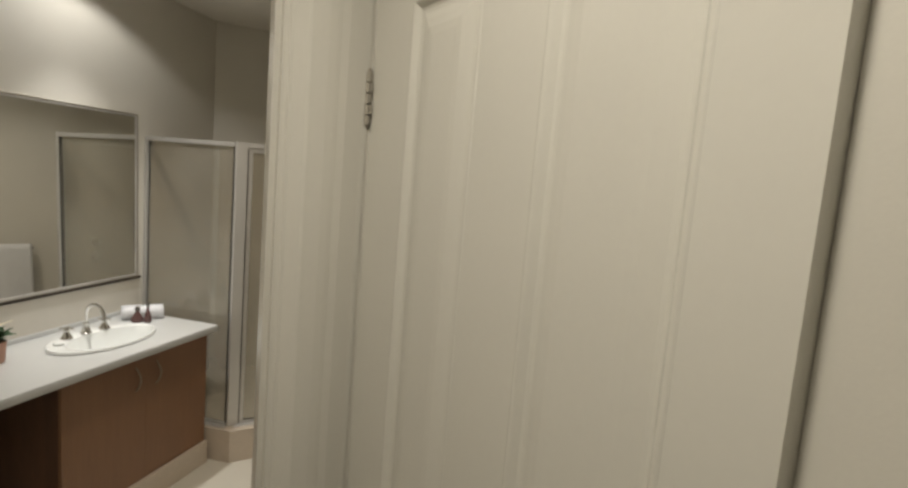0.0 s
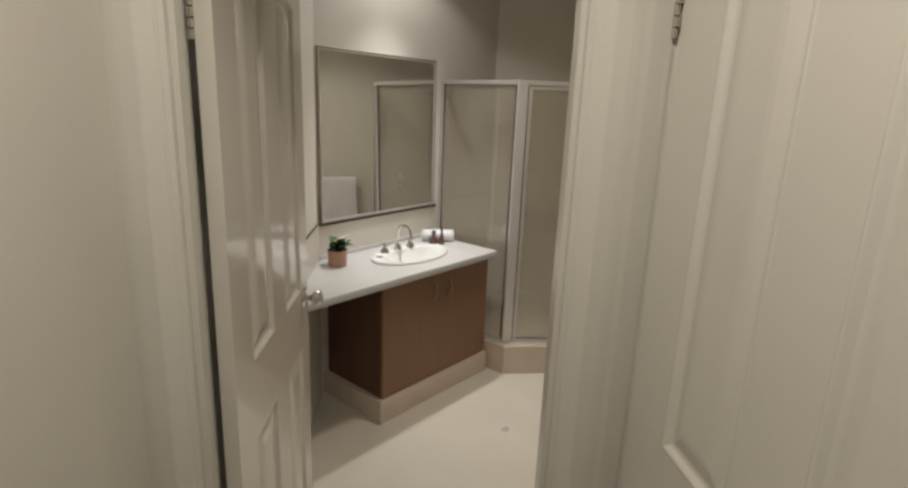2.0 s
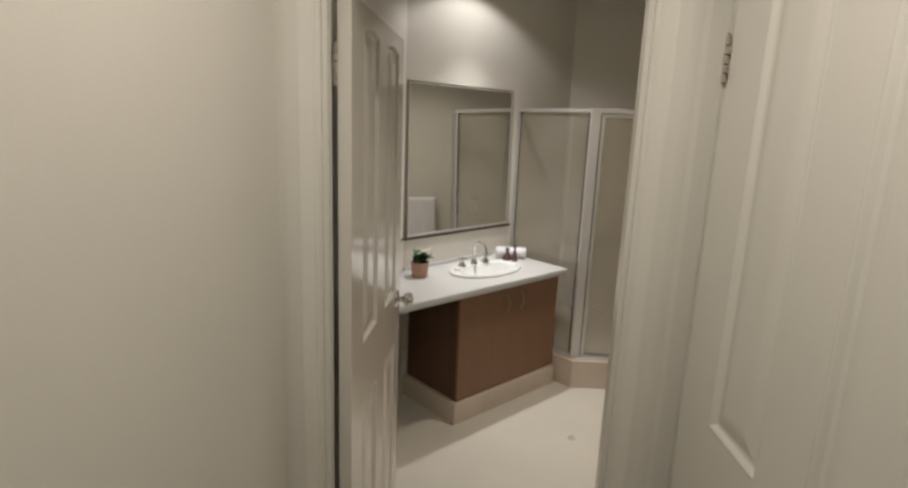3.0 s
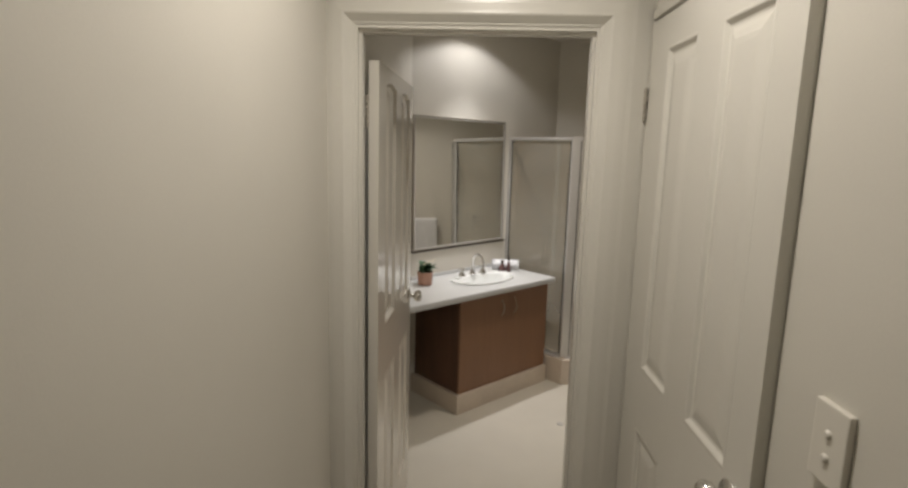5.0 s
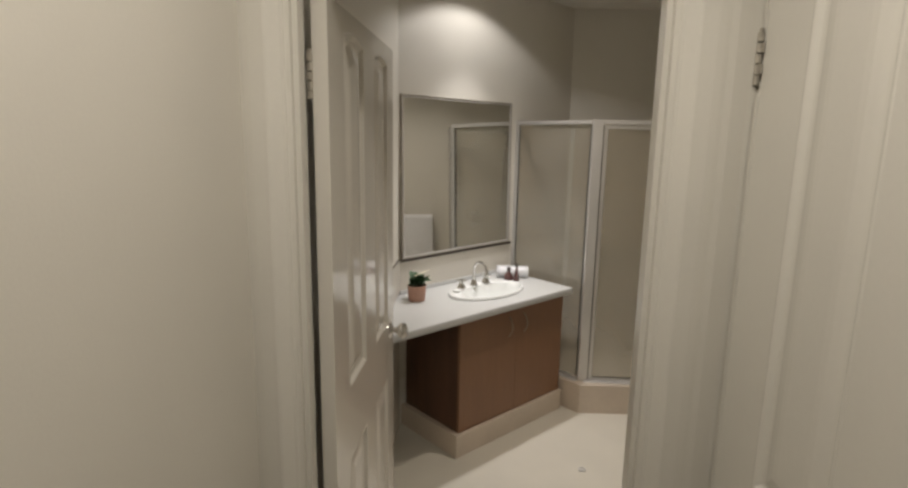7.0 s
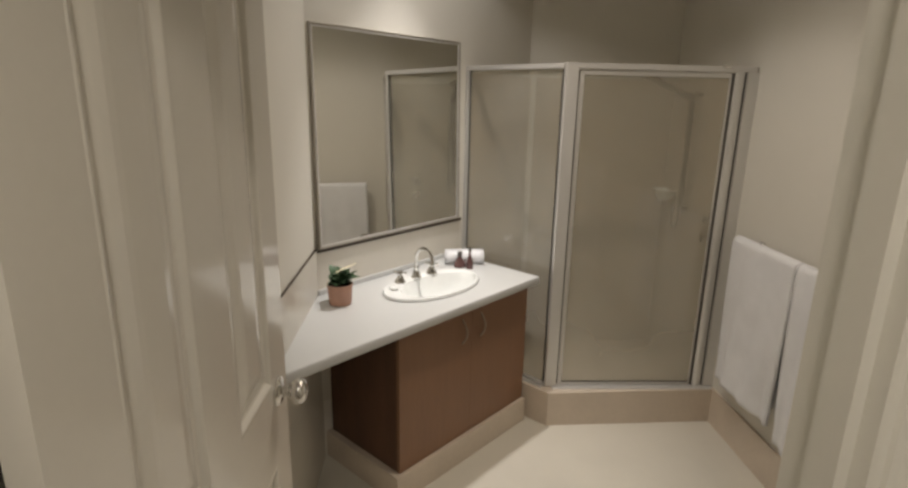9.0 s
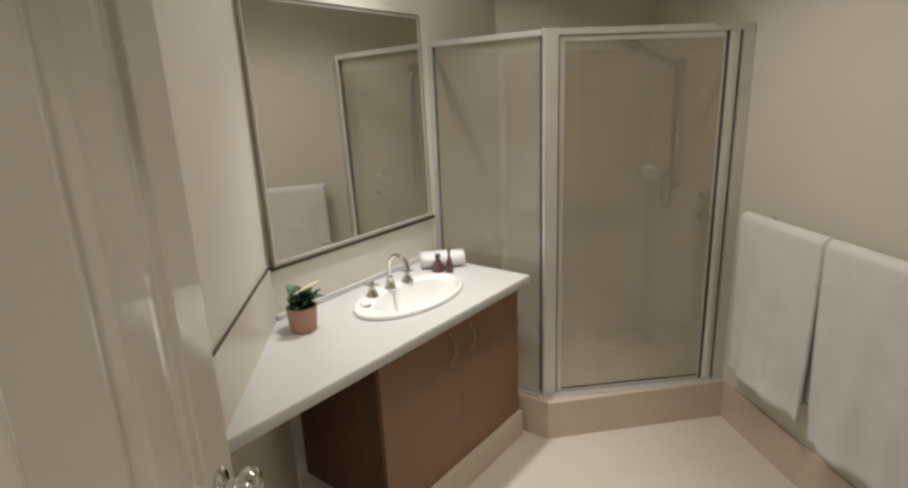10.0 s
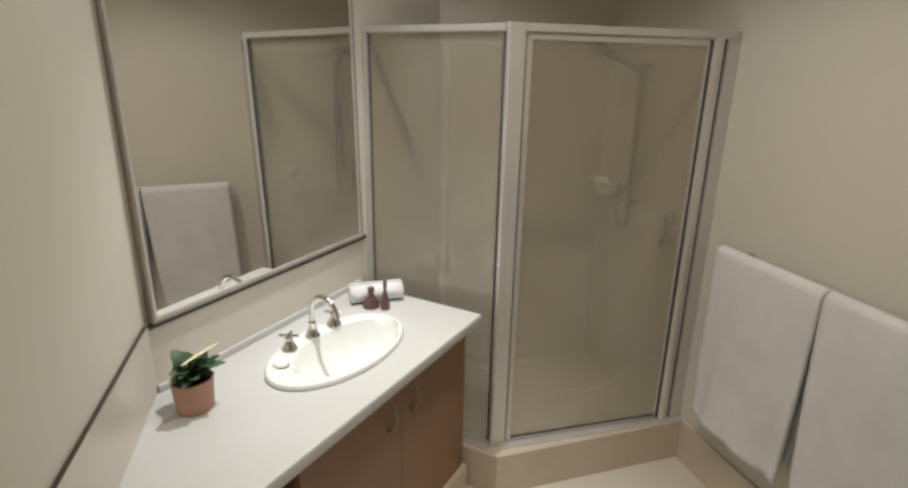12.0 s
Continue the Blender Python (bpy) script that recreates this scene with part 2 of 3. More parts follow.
# cream wall tiles under the mirror and on the left wall, with a dark trim along the top
TZ = 1.05
block("tile_panel_left", (VL, VL + 0.008, 2.35, 3.60, 0, TZ), WALLTILE, "structure", HALL)
block("tile_panel_mirror", (MX, MX + 0.008, 2.66, 3.68, 0.3, TZ - 0.006), WALLTILE, "structure", MWALL)
# trim made proud, its brown also giving the shadow under the mirror frame
block("trim_mirror_gap_shade", (MX, MX + 0.014, 2.69, 3.69, 1.036, 1.05), TRIM, "structure", MWALL)
block("upstand", (MX + 0.008, MX + 0.020, 2.685, 3.64, 0.84, 0.864), TOP, "structure", MWALL, bevel=0.004)
block("trim_left", (VL, VL + 0.0095, 2.35, 3.585, TZ, TZ + 0.003), TRIM, "structure", HALL)
# tile skirting
block("baseboard_towel_side", (VB - 0.012, VB, 1.66, 3.89, 0, 0.2), TILE, "structure", HALL)
block("baseboard_left", (VL + 0.008, VL + 0.018, 1.66, 2.9, 0, 0.1), TILE, "structure", HALL)
# floor waste
thing_drain = thing("floor_drain", "small round chrome floor drain set in the cream floor", "drain", pose(-1.365, 3.157, 0.001))
bm = bmesh.new()
add_lathe(bm, [(0, 0), (0.022, 0), (0.022, 0.003), (0.016, 0.004), (0.014, 0.002), (0, 0.002)], 20)
part("grate", bm, ALU, thing_drain, smooth=True)


# ---- door frame with its moulding ----
def architrave(bm, v0, v1, z1, u, out, prof):
    """Stepped moulding round an opening, on the face at u: profile of (outwards, proud)."""
    path = [(v0, 0.0, -1, 0), (v0, z1, -1, 1), (v1, z1, 1, 1), (v1, 0.0, 1, 0)]
    rings = [[bm.verts.new((v + dv * a, u + out * b, z + dz * a)) for a, b in prof] for v, z, dv, dz in path]
    for r0, r1 in zip(rings, rings[1:]):
        for i in range(len(prof) - 1):
            bm.faces.new((r0[i], r0[i + 1], r1[i + 1], r1[i]))
    for q in (rings[0], rings[-1]):
        bm.faces.new(q)


PROFILE = [(0.0, 0.0), (0.0, 0.003), (0.005, 0.004), (0.007, 0.008), (0.013, 0.010), (0.033, 0.029), (0.038, 0.031), (0.046, 0.030), (0.070, 0.028), (0.084, 0.025), (0.094, 0.022), (0.094, 0.0)]
bm = bmesh.new()
architrave(bm, DV0 - 0.005, DV1 + 0.005, DZ + 0.005, UD0, -1, PROFILE)
architrave(bm, DV0 - 0.005, DV1 + 0.005, DZ + 0.005, UD1, 1, PROFILE)
tagged(part("door_frame_moulding", bm, GLOSS, m=HALL), kind="structure")
bm = bmesh.new()
for a, b in ((DV0 - 0.018, DV0), (DV1, DV1 + 0.018)):
    add_box(bm, a, b, UD0 - 0.003, UD1 + 0.003, 0, DZ)
add_box(bm, DV0 - 0.018, DV1 + 0.018, UD0 - 0.003, UD1 + 0.003, DZ, DZ + 0.018)
add_box(bm, DV0, DV0 + 0.011, UD0 + 0.015, UD0 + 0.05, 0, DZ - 0.011)
add_box(bm, DV1 - 0.011, DV1, UD0 + 0.015, UD0 + 0.05, 0, DZ - 0.011)
add_box(bm, DV0, DV1, UD0 + 0.015, UD0 + 0.05, DZ - 0.011, DZ)
tagged(part("door_jamb", bm, GLOSS, m=HALL), kind="structure")


bm = bmesh.new()
add_prism(bm, [(DV1 + 0.0992, UD0), (DV1 + 0.0992, UD0 - 0.0215), (DV1 + 0.115, UD0 - 0.019), (DV1 + 0.150, UD0 - 0.006), (DV1 + 0.163, UD0 - 0.003), (DV1 + 0.163, UD0)], 0, CEIL)
tagged(part("door_frame_filler", bm, GLOSS, m=HALL), kind="structure")


# ---- panelled doors ----
def panel_outline(x0, x1, z0, z1, arch):
    pts = [(x0, z0), (x1, z0), (x1, z1)]
    if arch:
        for i in range(1, 12):
            k = i / 12
            pts.append((x1 + (x0 - x1) * k, z1 + arch * math.sin(math.pi * k) ** 1.5))
    pts.append((x0, z1))
    return pts


def inset(pts, d):
    xs, zs = [p[0] for p in pts], [p[1] for p in pts]
    cx, cz, w, h = (min(xs) + max(xs)) / 2, (min(zs) + max(zs)) / 2, max(xs) - min(xs), max(zs) - min(zs)
    return [(cx + (x - cx) * (1 - 2 * d / w), cz + (z - cz) * (1 - 2 * d / h)) for x, z in pts]


def door_leaf(name, label, width, height, panels, knob_z, m, knob_dx=0.06, thick=0.035, paint=GLOSS):
    """Leaf with its hinge edge at x = 0, face at y = 0 and back at y = thick."""
    root = thing(name, label, "door", m)
    for side, y0 in ((1, 0.0), (-1, thick)):
        bm = bmesh.new()
        outer = [bm.verts.new(c) for c in ((0, y0, 0), (width, y0, 0), (width, y0, height), (0, y0, height))]
        edges = [bm.edges.new((outer[i], outer[(i + 1) % 4])) for i in range(4)]
        loops = []
        for pn in panels:
            ring = [bm.verts.new((x, y0, z)) for x, z in panel_outline(*pn)]
            loops.append(ring)
            edges += [bm.edges.new((ring[i], ring[(i + 1) % len(ring)])) for i in range(len(ring))]
        bmesh.ops.triangle_fill(bm, use_beauty=True, edges=edges)
        back = [bm.verts.new((w.co.x, thick / 2, w.co.z)) for w in outer]
        for i in range(4):
            bm.faces.new((outer[i], outer[(i + 1) % 4], back[(i + 1) % 4], back[i]))
        part("face", bm, paint, root)
        for pn in panels:
            bm = bmesh.new()
            steps = [(0.0, 0.0), (0.003, -0.0012), (0.007, -0.0008), (0.010, 0.0012), (0.017, 0.0078), (0.022, 0.0092), (0.028, 0.0088), (0.040, 0.0055), (0.055, 0.0022), (0.068, 0.0012)]
            rings = [[bm.verts.new((x, y0 + side * dep, z)) for x, z in inset(panel_outline(*pn), d)] for d, dep in steps]
            for a, b in zip(rings, rings[1:]):
                n = len(a)
                for i in range(n):
                    bm.faces.new((a[i], a[(i + 1) % n], b[(i + 1) % n], b[i]))
            bm.faces.new(rings[-1])
            part("panel", bm, paint, root)
    for side, y0 in ((-1, 0.0), (1, thick)):
        turn = Matrix.Translation((width - knob_dx, y0, knob_z)) @ pose(0, 0, 0, 90 if side < 0 else -90, 0, 0)
        bm = bmesh.new()
        add_lathe(bm, [(0, 0), (0.033, 0), (0.033, 0.004), (0.028, 0.009), (0.014, 0.011), (0.011, 0.014), (0.011, 0.026), (0.016, 0.030), (0.025, 0.036), (0.0285, 0.046), (0.027, 0.057), (0.020, 0.064), (0.010, 0.066), (0.0095, 0.064), (0, 0.064)], 28, turn)
        part("knob", bm, CHROME, root, "round polished steel knob", smooth=True)
    return root


def hinge(root, x, y, z, h=0.1):
    bm = bmesh.new()
    n = 5
    for i in range(n):
        z0 = z - h / 2 + i * h / n
        add_lathe(bm, [(0, z0 + 0.0015), (0.0065, z0 + 0.0015), (0.0065, z0 + h / n - 0.0015), (0, z0 + h / n - 0.0015)], 12, Matrix.Translation((x, y, 0)))
    add_lathe(bm, [(0, z + h / 2), (0.004, z + h / 2), (0.0045, z + h / 2 + 0.006), (0, z + h / 2 + 0.008)], 12, Matrix.Translation((x, y, 0)))
    for i, s in enumerate((-1, 1, -1, 1, -1)):
        z0 = z - h / 2 + i * h / n
        add_box(bm, x + min(0, s * 0.012), x + max(0, s * 0.012), y, y + 0.003, z0 + 0.001, z0 + h / n - 0.001)
    part("hinge", bm, HINGE, root, "steel butt hinge with painted-over leaves", smooth=True)


LEAF_W = 0.765
# hinged at the left jamb, swung into the bathroom
bath_leaf = door_leaf("bathroom_door", "open cream-painted panelled door with a steel knob, leaning back into the bathroom", LEAF_W, 2.04,
                      [(0.13, 0.33, 1.08, 1.985, 0.012), (0.46, 0.66, 1.08, 1.985, 0.012), (0.13, 0.33, 0.2, 0.88, 0.0), (0.46, 0.66, 0.2, 0.88, 0.0)], 1.05,
                      Matrix.Translation(P(0.347, 1.658, 0.012)) @ pose(0, 0, 0, 0, 0, 45 + 88.9), 0.07, paint=ENAMEL)
for z in (1.87, 0.22):
    hinge(bath_leaf, -0.002, 0.040, z)
RW = 0.80
# closed door of the next room
hall_leaf = door_leaf("hall_door", "closed cream-painted panelled door in the hall beside the light switch", RW, 2.15,
                      [(0.14, 0.346, 1.095, 2.055, 0.0), (0.48, 0.70, 1.095, 2.055, 0.0), (0.14, 0.34, 0.2, 0.90, 0.0), (0.48, 0.695, 0.2, 0.90, 0.0)], 1.06,
                      HALL_R @ Matrix.Translation((-0.026, 0.0, 0.012)) @ pose(0, 0, 0, 0, 0, -90), 0.07)
for z in (1.903, 0.25):
    hinge(hall_leaf, -0.007, -0.006, z)


# ---- light switch ----
sw = thing("light_switch", "white two-button light switch plate on the cream hall wall", "switch", HALL_R @ Matrix.Translation((0, -0.971, 1.319)) @ pose(0, 0, 0, 0, 0, -90))
bm = bmesh.new()
add_box(bm, -0.040, 0.040, -0.012, 0, -0.066, 0.066, bevel=0.003)
part("plate", bm, PLASTIC, sw)
for dz in (0.018, -0.022):
    bm = bmesh.new()
    add_lathe(bm, [(0, 0), (0.0075, 0), (0.0075, 0.003), (0.005, 0.006), (0, 0.0065)], 16, Matrix.Translation((0, -0.012, dz)) @ pose(0, 0, 0, 90, 0, 0))
    part("button", bm, PLASTIC, sw, smooth=True)

# ---- vanity ----
CT, CB = 0.84, 0.80
FX = -1.85
BASIN = (-2.122, 3.15)
BA, BB = 0.168, 0.28           # half sizes of the basin, across and along


def ellipse(cx, cy, a, b, n=48):
    return [(cx + a * math.cos(2 * math.pi * i / n), cy + b * math.sin(2 * math.pi * i / n)) for i in range(n)]


top = thing("worktop", "white laminate vanity worktop running into the tiled corner", "worktop")
outline = [(MX + 0.008, 2.672), (-2.385 + 0.55, 0.295 + 1.835), (FX, 2.135), (FX, 3.642), (MX - 0.03, 3.642)]
bm = bmesh.new()
hole = ellipse(*BASIN, BA - 0.015, BB - 0.015)
for z in (CB, CT):
    o = [bm.verts.new((x, y, z)) for x, y in outline]
    h = [bm.verts.new((x, y, z)) for x, y in hole]
    es = [bm.edges.new((o[i], o[(i + 1) % len(o)])) for i in range(len(o))] + [bm.edges.new((h[i], h[(i + 1) % len(h)])) for i in range(len(h))]
    bmesh.ops.triangle_fill(bm, use_beauty=True, edges=es)
    if z == CB:
        lo = (o, h)
    else:
        for a, b in zip(lo, (o, h)):
            for i in range(len(a)):
                bm.faces.new((a[i], a[(i + 1) % len(a)], b[(i + 1) % len(a)], b[i]))
part("slab", bm, TOP, top)
bm = bmesh.new()
edge = [(FX, CB), (FX + 0.004, CB + 0.001), (FX + 0.007, CB + 0.006), (FX + 0.007, CT - 0.006), (FX + 0.004, CT - 0.001), (FX, CT)]
ends = [[bm.verts.new((x, y, z)) for x, z in edge] for y in (2.128, 3.642)]
for i in range(len(edge) - 1):
    bm.faces.new((ends[0][i], ends[0][i + 1], ends[1][i + 1], ends[1][i]))
bm.faces.new(ends[0])
bm.faces.new(ends[1])
part("front_edge", bm, TOP, top, smooth=True)

basin = thing("basin", "oval white ceramic drop-in basin in the vanity worktop", "basin", Matrix.Translation((*BASIN, CT)))
bm = bmesh.new()
prof = [(0.97, 0.0), (1.0, 0.003), (1.0, 0.008), (0.98, 0.0155), (0.94, 0.016), (0.885, 0.009), (0.82, -0.02), (0.74, -0.07), (0.55, -0.115), (0.25, -0.135), (0.09, -0.14), (0.09, -0.15), (0.5, -0.145), (0.78, -0.1), (0.9, -0.03), (0.93, 0.0)]
rings = []
for k, z in prof:
    ring = []
    for i in range(56):
        t = 2 * math.pi * i / 56
        inner = k < 0.89
        ring.append(bm.verts.new((BA * k * math.cos(t) * (0.88 if inner else 1) + (0.020 if inner else 0), BB * k * math.sin(t) * (0.92 if inner else 1) + (0.028 if inner else 0), z)))
    rings.append(ring)
for a, b in zip(rings, rings[1:] + rings[:1]):
    for i in range(56):
        bm.faces.new((a[i], a[(i + 1) % 56], b[(i + 1) % 56], b[i]))
part("bowl", bm, CERAMIC, basin, smooth=True)
bm = bmesh.new()
add_lathe(bm, [(0, -0.15), (0.021, -0.15), (0.02, -0.138), (0.014, -0.136), (0, -0.137)], 20, Matrix.Translation((0.024, 0.028, 0)))
part("waste", bm, CHROME, basin, smooth=True)


def tap_set():
    root = thing("basin_mixer", "chrome gooseneck basin spout with two cross-head taps on the basin rim", "tap", Matrix.Translation((-2.243, 3.155, CT + 0.0135)))
    bm = bmesh.new()
    add_lathe(bm, [(0, 0), (0.026, 0), (0.026, 0.004), (0.021, 0.008), (0.016, 0.03), (0.013, 0.048), (0.0145, 0.052), (0.010, 0.058), (0, 0.058)], 20)
    pts = [(0, 0, 0.03), (0, 0, 0.10)]
    for i in range(1, 13):
        t = math.pi * i / 12 * 0.92
        pts.append((0.055 - 0.055 * math.cos(t), 0, 0.10 + 0.055 * math.sin(t)))
    pts.append((pts[-1][0] + 0.006, 0, pts[-1][2] - 0.02))
    add_tube(bm, pts, 0.0085, 14)
    part("spout", bm, CHROME, root, smooth=True)
    for s in (-1, 1):
        bm = bmesh.new()
        add_lathe(bm, [(0, 0), (0.027, 0), (0.027, 0.004), (0.022, 0.010), (0.014, 0.026), (0.011, 0.034), (0.014, 0.040), (0.010, 0.046), (0.007, 0.056), (0, 0.058)], 20, Matrix.Translation((0, 0.107 * s, 0)))
        for a in (0.5, 0.5 + math.pi / 2):
            d = Vector((math.cos(a), math.sin(a), 0)) * 0.032
            c = Vector((0, 0.107 * s, 0.048))
            add_tube(bm, [c - d, c - d * 0.85, c, c + d * 0.85, c + d], 0.005, 10, radii=[0.0035, 0.0062, 0.004, 0.0062, 0.0035])
        part("tap_handle", bm, CHROME, root, "chrome cross-head tap", smooth=True)
    return root


tap_set()

cab = thing("vanity_cabinet", "red-brown veneer two-door vanity cabinet under a white worktop", "cabinet")
CX, CY0, CY1, CZ = -1.905, 2.735, 3.634, 0.133
# carcass panels, outer sides too, in a darker brown than the doors
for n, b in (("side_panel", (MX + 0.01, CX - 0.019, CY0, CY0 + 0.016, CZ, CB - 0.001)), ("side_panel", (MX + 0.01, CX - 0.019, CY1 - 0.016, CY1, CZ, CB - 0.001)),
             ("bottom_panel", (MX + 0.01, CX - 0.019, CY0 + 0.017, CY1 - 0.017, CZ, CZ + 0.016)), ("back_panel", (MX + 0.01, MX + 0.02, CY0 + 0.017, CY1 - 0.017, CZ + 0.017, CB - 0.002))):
    block(n, b, WOOD_DARK, parent=cab, bevel=0.0008)
mid = 3.193
for y0, y1, hy in ((CY0, mid - 0.0004, mid - 0.065), (mid + 0.0004, CY1, mid + 0.065)):
    bm = bmesh.new()
    add_box(bm, CX - 0.018, CX, y0, y1, CZ, CB - 0.006, bevel=0.001)
    d = part("door", bm, WOOD, cab)
    bm = bmesh.new()
    pts = [(CX - 0.002, hy, 0.735)] + [(CX + 0.028 * math.sin(math.pi * i / 8), hy, 0.735 - 0.12 * i / 8) for i in range(1, 8)] + [(CX - 0.002, hy, 0.615)]
    add_tube(bm, pts, 0.004, 10)
    part("handle", bm, NICKEL, d, "bowed chrome pull handle", smooth=True)
bm = bmesh.new()
add_prism(bm, [(MX, CY0 - 0.03), (-1.885, CY0 - 0.03), (-1.885, 3.64), (MX, 3.64)], 0, CZ - 0.001)
part("plinth", bm, TILE, cab, "beige tiled plinth")

# ---- mirror ----
mir = thing("mirror", "large wall mirror in a thin silver frame above the vanity", "mirror",
            Matrix.Translation((MX - 0.034, 3.655, 1.052)) @ pose(0, 0, 0, 0, -0.9, MIRROR_TURN) @ Matrix.Translation((-MX, -3.622, -1.052)))
MY0, MY1, MZ0, MZ1 = 2.661, 3.622, 1.052, 2.0
bm = bmesh.new()
add_box(bm, MX + 0.002, MX + 0.014, MY0 + 0.01, MY1 - 0.01, MZ0 + 0.01, MZ1 - 0.01)
part("glass", bm, MIRROR, mir)
W1, W2 = 0.008, 0.017
for back, lip, a, b in ((0.001, 1, (MY0, MY1, MZ0, MZ0 + W1), (MY0 + W1, MY1 - W1, MZ0 + W1, MZ0 + W2)), (-0.008, 1, (MY0, MY1, MZ1 - W1, MZ1), (MY0 + W1, MY1 - W1, MZ1 - W2, MZ1 - W1)),
                        (-0.010, 1, (MY0, MY0 + W1, MZ0 + W1, MZ1 - W1), (MY0 + W1, MY0 + W2, MZ0 + W2, MZ1 - W2)), (0.001, 1, (MY1 - W1, MY1, MZ0 + W1, MZ1 - W1), (MY1 - W2, MY1 - W1, MZ0 + W2, MZ1 - W2))):
    bm = bmesh.new()
    add_box(bm, MX + back, MX + 0.020, *a, bevel=0.003)
    fr = part("frame", bm, SILVER, mir)
    bm = bmesh.new()
    add_box(bm, MX + 0.002, MX + 0.017, *b, bevel=0.002)
    part("inner_bead", bm, ALU, fr)

# ---- shower ----
HZ = 0.195
A, B, C = Vector((MX - 0.040, 3.732)), Vector((-1.822, 3.735)), Vector((-1.165, 4.38))
DD = (C - B).normalized()
NN = Vector((-DD.y, DD.x))
bm = bmesh.new()
e0, e1 = C + DD * 0.02 - NN * 0.045, C + DD * 0.02 + NN * 0.045
add_prism(bm, [(MX - 0.04, 3.645), (-1.762, 3.675), tuple(e0), tuple(e1), (-1.83, 3.80), (MX - 0.04, 3.80)], 0, HZ)
tagged(part("shower_kerb", bm, TILE), label="low beige tiled kerb round the shower", category="kerb")
bm = bmesh.new()
b0, b1 = P(1.41, UB), P(VB, UB)
add_prism(bm, [(MX - 0.04, 3.80), (-1.83, 3.80), tuple(e1), (b1.x, b1.y), (b0.x, b0.y)], 0.0, 0.06)
tagged(part("floor_shower", bm, STILE), kind="structure")
block("shower_tiles_mirror_side", (MX, MX + 0.008, 3.745, 4.46, 0.06, 1.85), STILE, "structure", MWALL)
block("shower_tiles_back", (1.38, VB, UB - 0.008, UB, 0.06, 1.85), STILE, "structure", HALL)
block("shower_tiles_right", (VB - 0.008, VB, 3.96, UB - 0.008, 0.06, 1.85), STILE, "structure", HALL)

SZ = 1.885
screen = thing("shower_screen", "framed glass shower screen with a pivot door, in satin aluminium", "shower screen")


def rail(name, p, q, w, z0, z1, depth=0.035, material=ALU, parent=screen, label=""):
    """An upright or level bar between plan points p and q (widened to depth)."""
    d = (q - p).normalized()
    n = Vector((-d.y, d.x)) * depth / 2
    bm = bmesh.new()
    add_prism(bm, [tuple(p - n), tuple(q - n), tuple(q + n), tuple(p + n)], z0, z1)
    bmesh.ops.bevel(bm, geom=list(bm.edges), offset=0.003, segments=2, affect="EDGES")
    return part(name, bm, material, parent, label)


def along(p, q, t):
    return p + (q - p).normalized() * t


side = rail("side_panel", along(A, B, 0.02), along(B, A, 0.010), 0, HZ + 0.02, SZ - 0.024, 0.006, GLASS)
rail("bottom_rail", along(A, B, 0.0), along(B, A, 0.006), 0, HZ + 0.004, HZ + 0.022, 0.026)
rail("top_rail", along(A, B, 0.0), along(B, A, 0.006), 0, SZ - 0.026, SZ)
rail("wall_channel", along(A, B, 0.0), along(A, B, 0.022), 0, HZ + 0.007, SZ - 0.026)
side.visible_shadow = False
L = (C - B).length
# corner post
bm = bmesh.new()
d1, d2 = (A - B).normalized(), (C - B).normalized()
q = [B + d1 * 0.010 + Vector((0, -0.002)), B + d1 * 0.008 + Vector((0, -0.008)), B + Vector((0.002, -0.013)), B + Vector((0.010, -0.012)), B + d2 * 0.055 + Vector((0.011, -0.011)), B + d2 * 0.055 + Vector((-0.006, 0.007)), B + Vector((-0.004, 0.006)), B + d1 * 0.010 + Vector((0, 0.004))]
add_prism(bm, [tuple(p) for p in q], HZ, SZ + 0.004)
part("corner_post", bm, ALU, screen)
rail("top_rail", along(B, C, 0.055), C, 0, SZ - 0.026, SZ + 0.002)
# sill over the kerb, flush with its face
for p, q, e in ((A, B, (0.0, 0.0)), (B, C, (0.03, 0.0))):
    n = Vector(((q - p).y, -(q - p).x)).normalized()
    a, b = along(p, q, e[0]) + n * 0.020, q + n * 0.020
    rail("sill", a, b, 0, HZ - 0.004, HZ + 0.007, 0.046)
# thin dark strip added so the post's end looks dark in the mirror
rail("dark_end_strip", along(B, A, 0.0112) + Vector((0, -0.002)), along(B, A, 0.0124) + Vector((0, -0.002)), 0, HZ + 0.022, SZ - 0.026, 0.024, SEAL)
# pivot post, wall channel, and a dark strip for the shaded slot between
W0 = L - 0.108
bm = bmesh.new()
ctr, e1, e2 = along(B, C, W0 + 0.026), DD * 0.026, NN * 0.026
add_prism(bm, [tuple(ctr + e1 * math.cos(t * math.pi / 8) + e2 * math.sin(t * math.pi / 8) * 0.8) for t in range(16)], HZ + 0.007, SZ - 0.026)
part("pivot_post", bm, ALU, screen, smooth=True)
rail("seal_and_shade_strip", along(B, C, W0 + 0.052), along(B, C, W0 + 0.058), 0, HZ + 0.007, SZ - 0.026, 0.012, SEAL)
rail("wall_channel", along(B, C, W0 + 0.058), along(B, C, L + 0.02), 0, HZ + 0.007, SZ - 0.026, 0.034)
D0, D1, Z0, Z1 = 0.064, W0 - 0.012, HZ + 0.009, SZ - 0.030
